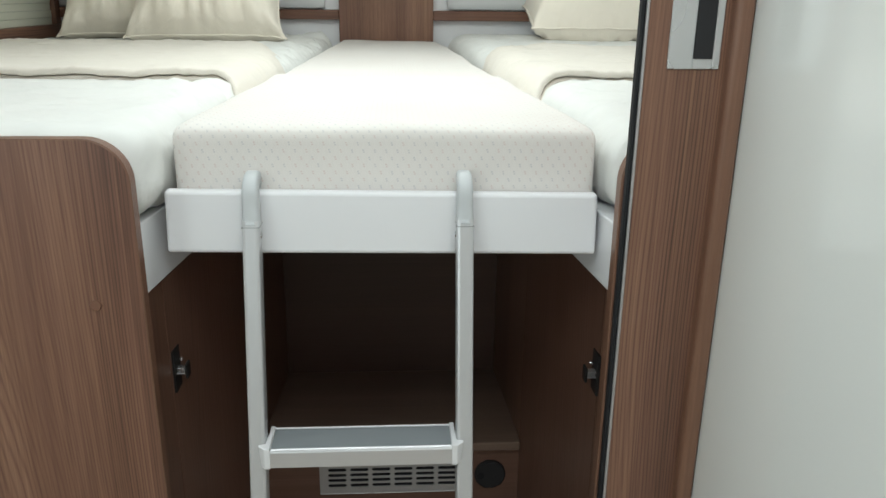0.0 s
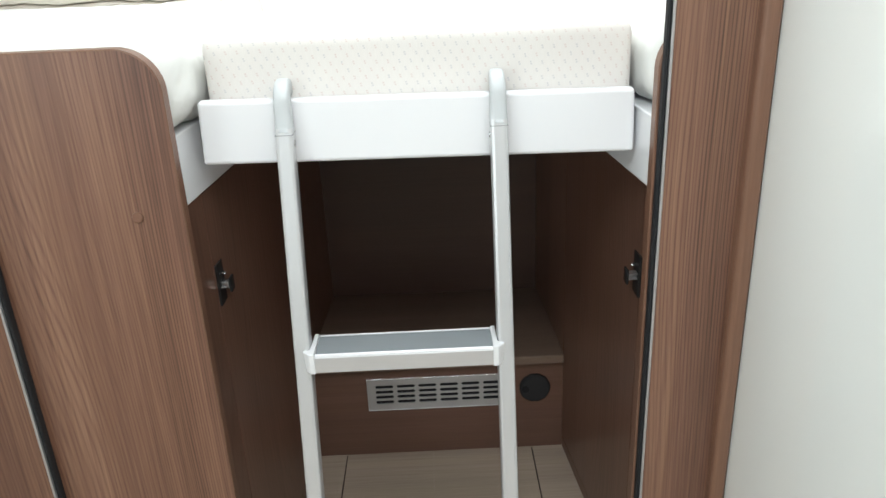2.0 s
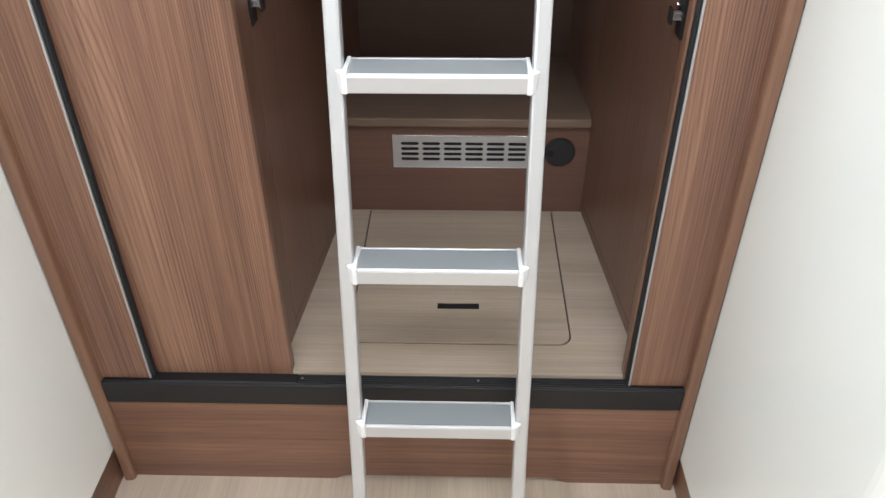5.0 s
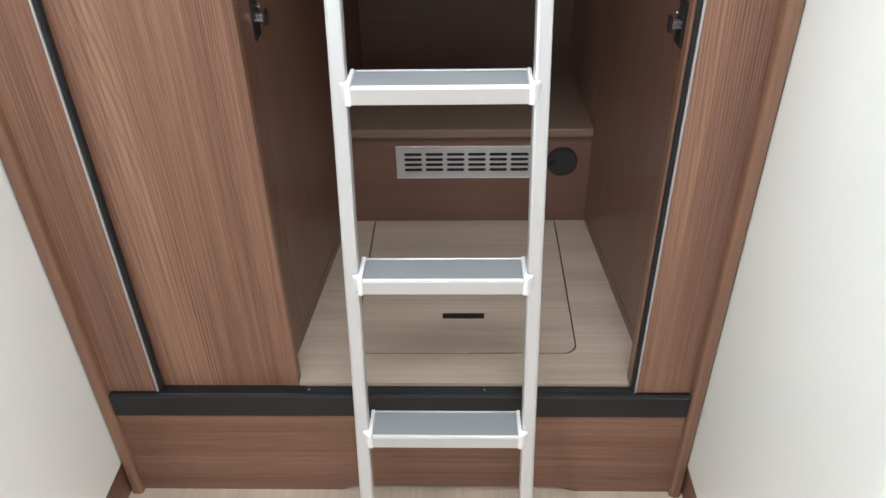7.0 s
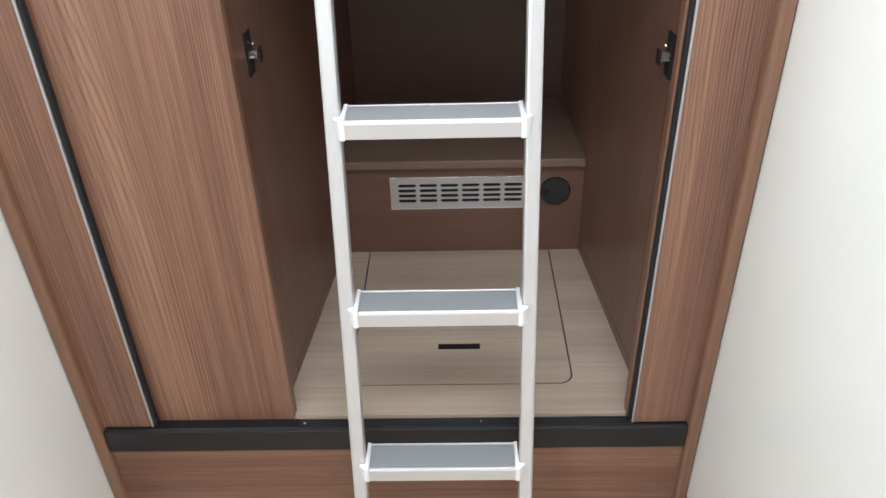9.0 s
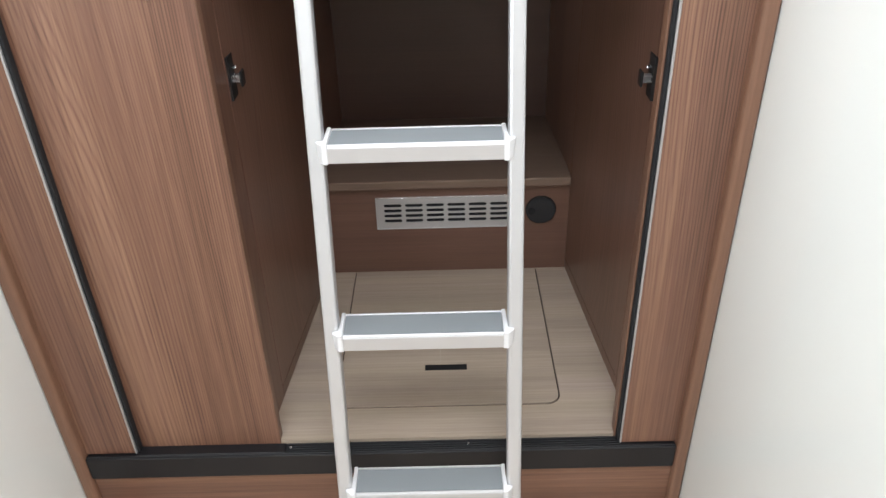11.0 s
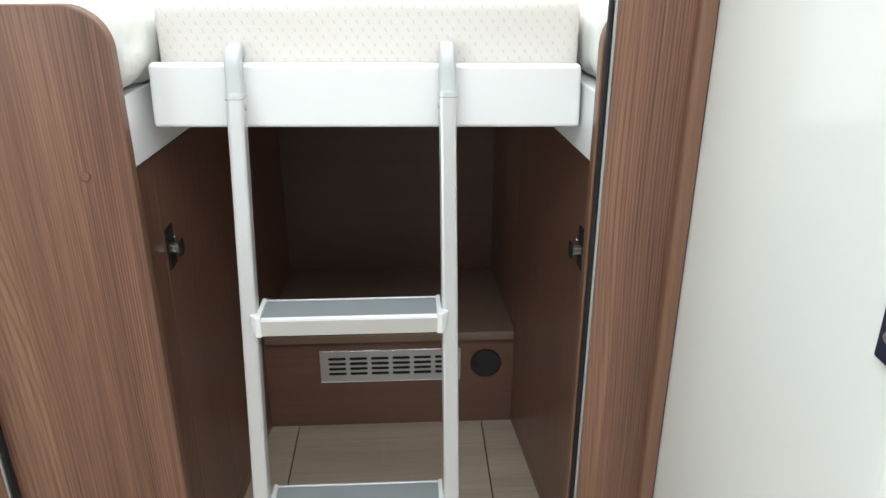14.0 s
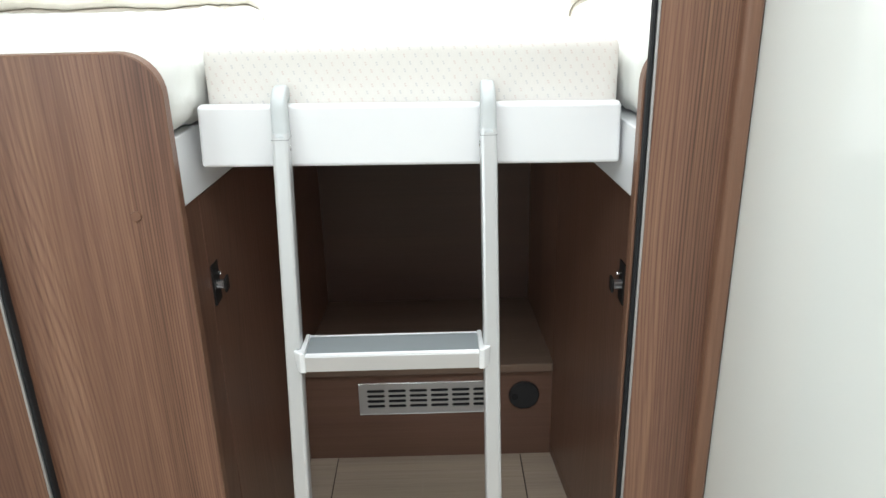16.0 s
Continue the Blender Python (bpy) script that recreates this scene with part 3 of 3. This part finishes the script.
def side_mattress(side):
    inner = -0.159 if side < 0 else 0.397
    x0, x1 = sorted((inner, -1.0 if side < 0 else 1.08))

    def warp(p):
        q = p.copy()
        if p.z > 1.1:
            q.z += 0.006 * rough_noise((p.x, p.y, p.z), 5, side) + 0.004 * rough_noise((p.x * 3, p.y, p.z), 16, side)
            q.z += head_rise(p.y, 0.003 if side < 0 else 0.02)
        edge = max(0.0, 1 - abs(p.x - inner) / 0.07)
        if p.y > 0.03:
            k = min(p.y / 1.85, 1)
            q.x += -side * 0.085 * k * max(0.0, 1 - abs(p.x - inner) / 0.35)
            q.z -= edge * edge * 0.012
            ruck = max(0.0, 1 - abs(p.x - inner) / 0.22) * min(max(0.0, (p.y - 0.08) / 0.35), 1.0)
            q.z += (1.7 if side < 0 else 0.45) * ruck * (0.012 * rough_noise((p.x * 0.6 + p.y * 0.5, p.y * 1.6, 0), 17, side) + 0.014 * rough_noise((p.x * 0.5 + p.y * 0.8, p.y * 1.5 - p.x * 0.8, 0), 30, side))
        q.x += edge * 0.006 * rough_noise((p.x, p.y * 2, p.z * 2), 12, 4)
        q.y += 0.006 * rough_noise((p.x * 2, 0, p.z * 2), 9, 7) * max(0.0, 1 - (p.y + 0.06) / 0.08)
        return q

    ob = thing("mattress", ((x0 + x1) / 2, 0.9, 1.0815), "single mattress covered with a creased white sheet", "mattress", "single mattresses")
    part("core", block(x0 + 0.03, x1 - 0.03, -0.02, 1.84, 1.0815, 1.12, 0.01, 2), ticking, ob)
    part("fitted_sheet", soft_block((x0, -0.056, 1.0835), (x1, 1.86, 1.198), 0.042, (0.018, 0.012, 0.014), warp), white_sheet, ob, "creased white fitted sheet", smooth=True)
    return ob


side_mattress(-1)
side_mattress(1)


def blanket(side):
    """A folded blanket, whose inner end hangs over the mattress edge into the gap beside the cushions."""
    inner, wrap = side * 0.1, 0.085
    y0, y1 = (0.49, 1.34) if side < 0 else (0.47, 1.12)
    x0, x1 = sorted((inner, -0.995 if side < 0 else 0.78))
    cushion = -0.2655 if side < 0 else 0.2695

    def warp(p):
        back = min(max(0.0, (p.y - y0) / (y1 - y0)), 1.0)
        front = (1 - back) ** 2
        run, high = abs(p.x - inner), p.z - 1.19
        bend = min(1.0, max(0.0, wrap - run) / 0.07)
        y = p.y - front * (0.065 * bend ** 1.5 + 0.005 * rough_noise((p.x, 0, 0), 3.5, 6) + (0.03 * run if side < 0 else 0.0))
        edge = 0.1135 + cushion * (1 - 0.38 * min(y / 1.85, 1)) + side * 0.002
        edge += side * (0.24 * max(0.0, back - 0.35) ** 1.5 if side < 0 else 0.07 * max(0.0, back - 0.45) ** 1.5)
        r = 0.042 + high
        pivot = edge + side * 0.073
        lift = 0.005 * rough_noise((p.x, p.y * 1.5, 0), 7, 3 + side) + 0.005 * rough_noise((p.x * 0.7, p.y * 2, 0), 19, side)
        lift += 0.0035 * rough_noise((p.x * 1.5, p.y * 0.6, 0), 42, side) - 0.006 * back + head_rise(p.y, 0.003 if side < 0 else 0.02)
        if run >= wrap:
            return Vector((pivot + side * (run - wrap), y, p.z + lift))
        a = (wrap - run) / 0.055
        turn = min(a, math.pi / 2)
        down = max(0.0, wrap - run - 0.055 * math.pi / 2)
        sway = 0.004 * rough_noise((0, p.y * 2, p.x), 11, side) * turn
        return Vector((pivot - side * (r + sway) * math.sin(turn), y, 1.148 + r * math.cos(turn) - down + lift * math.cos(turn)))

    ob = thing("blanket", (side * 0.62, (y0 + y1) / 2, 1.195), "beige folded blanket laid across the single mattress", "blanket", "folded blankets")
    part("lower_layer", soft_block((x0 + 0.004, y0 + 0.004, 1.190), (x1, y1, 1.2045), 0.0068, (0.012, 0.018, 0.005), warp), beige_cloth, ob, smooth=True)
    part("upper_layer", soft_block((x0, y0, 1.2045), (x1, y1, 1.2195), 0.0072, (0.012, 0.018, 0.005), warp), beige_cloth, ob, smooth=True)
    return ob


blanket(-1)
blanket(1)


def pillow(centre, width, depth, thick, turn, label, under=1.0, ear=0.11):
    """A plump pillow with pulled-out corners and a piped seam."""
    ob = thing("pillow", centre, label, "pillow", "bed pillows")
    n = 48
    bm = bmesh.new()
    m = Matrix.Translation(centre) @ turn

    def spot(i, j, side):
        u, v = 2 * i / n - 1, 2 * j / n - 1
        pinch_u, pinch_v = 1 - ear * (1 - abs(v) ** 5) - 0.012 * (v + 1), 1 - 0.7 * ear * (1 - abs(u) ** 5)
        h = max(0.0, (1 - u ** 4) * (1 - v ** 4)) ** 0.45
        crease = (0.018 * rough_noise((u * 2, v * 1.2, side), 2.2, width * 10) + 0.014 * rough_noise((u * 3, v * 0.9, side), 4.0, width * 20)) * h
        pucker = 0.011 * math.sin(u * 24 + 2 * math.sin(u * 7) + width * 40) * max(0.0, (abs(v) - 0.45) / 0.55) * h ** 0.5
        crease += pucker + 0.004 * rough_noise((u * 4, v * 4, side), 2.0, width * 7)
        return m @ Vector((u * width / 2 * pinch_u, v * depth / 2 * pinch_v, side * thick / 2 * h * (under if side < 0 else 1.0) + crease))

    for side in (-1, 1):
        grid = [[bm.verts.new(spot(i, j, side)) for j in range(n + 1)] for i in range(n + 1)]
        for i in range(n):
            for j in range(n):
                bm.faces.new((grid[i][j], grid[i + 1][j], grid[i + 1][j + 1], grid[i][j + 1]))
    bmesh.ops.remove_doubles(bm, verts=bm.verts, dist=0.0008)
    part("cover", bm, beige_pillow, ob, smooth=True)
    rim = [(i, 0) for i in range(n)] + [(n, j) for j in range(n)] + [(n - i, n) for i in range(n)] + [(0, n - j) for j in range(n)]
    path = [spot(i, j, 0) for i, j in rim]
    bm = bmesh.new()
    rings = []
    mid_point = m @ Vector((0, 0, 0))
    normal = (m.to_3x3() @ Vector((0, 0, 1))).normalized()
    for p in path:
        out = (p - mid_point).normalized()
        rings.append([bm.verts.new(p + (out * math.cos(a) + normal * math.sin(a)) * 0.0034) for a in (0, 1.05, 2.1, 3.14, 4.19, 5.24)])
    for a, b in zip(rings, rings[1:] + rings[:1]):
        for k in range(6):
            bm.faces.new((a[k], a[(k + 1) % 6], b[(k + 1) % 6], b[k]))
    part("piping", bm, beige_pillow, ob, "paler piped seam", smooth=True)
    return ob


def lean(rx, rz):
    return pose(0, 0, 0, rx, 0, rz)


pillow((-0.437, 1.612, 1.353), 0.475, 0.38, 0.25, lean(48, 3), "beige cotton pillow leaning near the bed head")
pillow((-0.690, 1.74, 1.362), 0.47, 0.38, 0.22, lean(54, 8), "beige cotton pillow leaning by the window")
pillow((0.835, 1.63, 1.282), 0.56, 0.42, 0.34, lean(8, -4), "plump beige cotton pillow lying at the bed head", 0.42, 0.035)

# ---- the setting: bedroom shell ----
tagged(part("wall_north", block(-1.1, 1.1, 1.9, 1.94, 0.2, 2.0), white_board), "white bedroom end wall behind the bed head", "wall", kind="structure")
tagged(part("headboard_column", block(-0.059, 0.267, 1.862, 1.899, 1.1, 1.97, 0.003, 2), wood_upright), "walnut upright panel between the bed heads", "panel", kind="structure")
for side, (a, b) in ((-1, (-1.0, -0.0595)), (1, (0.2675, 1.0))):
    tagged(part("headboard_rail", block(a, b, 1.872, 1.899, 1.258, 1.291, 0.002), wood_level), "walnut rail below the padded headboard", "rail", kind="structure")
    p0, p1 = (a, b - 0.047) if side < 0 else (a + 0.047, b)
    tagged(part("headboard_pad", soft_block((p0, 1.862, 1.2945), (p1, 1.898, 1.56), 0.014, (0.03, 0.012, 0.03)), padded_white, smooth=True), "white padded headboard cushion with rounded corners", "headboard", "headboard cushions")
wall_west = tagged(part("wall_west", merge(block(-1.07, -1.03, -0.06, 1.9, 0.2, 1.215), block(-1.07, -1.03, -0.06, 1.9, 1.72, 2.0), block(-1.07, -1.03, -0.06, 0.75, 1.215, 1.72), block(-1.07, -1.03, 1.86, 1.9, 1.215, 1.72)), white_board), "white bedroom side wall with a window", "wall", kind="structure")
tagged(part("wall_east", block(1.09, 1.13, -0.06, 1.9, 0.2, 2.0), white_board), "white bedroom side wall", "wall", kind="structure")
win = thing("window_1", (-1.03, 1.3, 1.215), "bedroom window with walnut frame and drawn cream blind", "window", kind="structure")
for nm, (y0, y1, z0, z1) in (("window_sill", (0.70, 1.885, 1.172, 1.235)), ("window_head", (0.70, 1.885, 1.69, 1.75)), ("window_jamb", (0.70, 0.755, 1.2355, 1.6895)), ("window_jamb", (1.845, 1.885, 1.2355, 1.6895))):
    part(nm, block(-1.032, -1.002, y0, y1, z0, z1, 0.003, 2), wood_deep, win)
part("blind", merge(*[block(-1.023 + 0.002 * (k % 2), -1.018 + 0.002 * (k % 2), 0.755, 1.845, 1.2355 + 0.0227 * k, 1.2577 + 0.0227 * k, 0.001) for k in range(20)]), cream_blind, win, "cream pleated blind")
tagged(part("ceiling", block(-1.2, 1.2, -3.6, 1.94, 2.0, 2.05), ceiling_white), "plain white ceiling", "ceiling", kind="structure")
for side, nm in ((-1, "partition_left"), (1, "partition_right")):
    xs = sorted((side * 0.56, side * 1.13))
    tagged(part(nm, block(xs[0], xs[1], -0.095, -0.0605, 0.0, 2.0), wood_upright), "walnut partition between corridor and bedroom", "wall", kind="structure")
tagged(part("wall_lounge_west", block(-1.2, -1.16, -3.6, -0.53, 0, 2.0), ceiling_white), "plain wall of the lounge behind", "wall", kind="structure")
tagged(part("wall_lounge_east", block(1.16, 1.2, -3.6, -0.53, 0, 2.0), ceiling_white), "plain wall of the lounge behind", "wall", kind="structure")
tagged(part("wall_south", block(-1.2, 1.2, -3.64, -3.6, 0, 2.0), ceiling_white), "plain wall of the lounge behind", "wall", kind="structure")


# ---- the ladder ----
LEAN_Y = 0.2


def stile_y(z):
    """The front of the stiles at a height."""
    return -0.030 - (1.07 - z) * LEAN_Y


ladder = thing("bed_ladder", (0.083, -0.19, 0.0), "aluminium bed ladder with grey treads hooked over the front board", "ladder")
for x0, x1 in ((-0.0590, -0.0375), (0.2035, 0.2250)):
    d = 0.024
    pts = [(stile_y(0.018), 0.018), (stile_y(0.018) + d, 0.018), (stile_y(1.082) + d, 1.082), (stile_y(1.082), 1.082)]
    bm = prism(pts, "x", x0, x1)
    rounded(bm, 0.0045, 2, [e for e in bm.edges if abs(e.verts[0].co.z - e.verts[1].co.z) > 0.5])
    stile = part("stile", bm, aluminium, ladder)
    part("rivet", drum(((x1 if x0 < 0 else x0), stile_y(1.062) + 0.012, 1.062), "x", 0.004, 0.003, 12, 0.001), satin, stile)
    part("rubber_foot", block(x0 - 0.002, x1 + 0.002, stile_y(0) - 0.003, stile_y(0) + d + 0.003, 0.0, 0.022, 0.003, 2), grey_plastic, ladder, "grey rubber foot")
    cx = (x0 + x1) / 2
    y0 = stile_y(1.082) + d / 2
    hr = 0.0205
    cy = y0 + 0.0035 + hr
    hook = [(cx, y0 - 0.0015, 1.0747), (cx, y0 - 0.0014, 1.0751), (cx, y0 - 0.0003, 1.081), (cx, y0 + 0.0022, 1.091), (cx, y0 + 0.0033, 1.101)]
    hook += [(cx, cy - hr * math.cos(radians(a)), 1.1095 + 0.018 * math.sin(radians(a))) for a in range(0, 181, 12)]
    hook += [(cx, cy + hr, 1.106), (cx, cy + hr, 1.100)]
    part("collar", block(x0 - 0.0002, x1 + 0.0002, y0 - d / 2 - 0.0018, y0 + d / 2 - 0.0012, 1.0738, 1.0747, 0.0002), hook_seam, ladder, "dark seam below the hook")
    part("hook", bar(hook, (0.0222, 0.0150), (0.0245, 0.0150), square=0.5), grey_plastic, ladder, "grey plastic hook", smooth=True)

for z in (0.8045, 0.535, 0.268):
    yf = -0.149 - (0.535 - z) * LEAN_Y
    yb = yf + 0.054
    xl, xr = -0.0372, 0.2032
    lip = 0.0058
    step = part("step", merge(
        prism([(yf, z - 0.025), (yf + 0.004, z - 0.027), (yb, z - 0.012), (yb, z - 0.0015), (yf + 0.004, z - 0.0015), (yf + 0.0012, z - 0.002), (yf, z - 0.0042)], "x", xl + 0.002, xr - 0.002),
        block(xl + 0.006, xr - 0.006, yf + 0.0022, yf + lip, z - 0.004, z, 0.001), block(xl + 0.006, xr - 0.006, yb - 0.003, yb, z - 0.004, z + 0.001, 0.0005)), aluminium, ladder, "aluminium step")
    part("tread", block(xl + 0.0068, xr - 0.0068, yf + lip + 0.0005, yb - 0.0035, z - 0.003, z - 0.0004, 0.0004), tread_grey, step, "grey ribbed tread")
    for side, xe in ((-1, xl), (1, xr)):
        pts = [(xe - side * 0.0062, yf - 0.0015), (xe + side * 0.0005, yf - 0.0015), (xe + side * 0.0088, yf + 0.0065), (xe + side * 0.0088, yf + 0.0105), (xe - side * 0.0005, yf + 0.0112), (xe - side * 0.0005, yb + 0.001), (xe - side * 0.0062, yb + 0.001)]
        bm = prism(pts, "z", z - 0.0265, z + 0.0025)
        for v in bm.verts:
            if v.co.z < z - 0.02 and side * (v.co.x - xe) > 0.004:
                v.co.x -= side * 0.0022
        part("bracket", rounded(bm, 0.0009, 1), white_plastic, step, "white plastic end bracket")

# ---- the lock plate on the corridor panel ----
handle = thing("door_lock", (0.505, -0.52, 1.0), "dark blue-black door lock plate on the white panel", "lock")
part("plate", block(HALF - 0.006, HALF, -0.5555, -0.503, 0.984, 1.135, 0.0015, 2), dark_blue_plastic, handle)
part("keyhole_ring", drum((HALF - 0.007, -0.5155, 1.006), "x", 0.0042, 0.003, 18, 0.0008), satin, handle, "small steel keyhole ring")
part("lock_rose", drum((HALF - 0.007, -0.536, 1.085), "x", 0.010, 0.003, 24, 0.0008), satin, handle, "round steel lock rose")
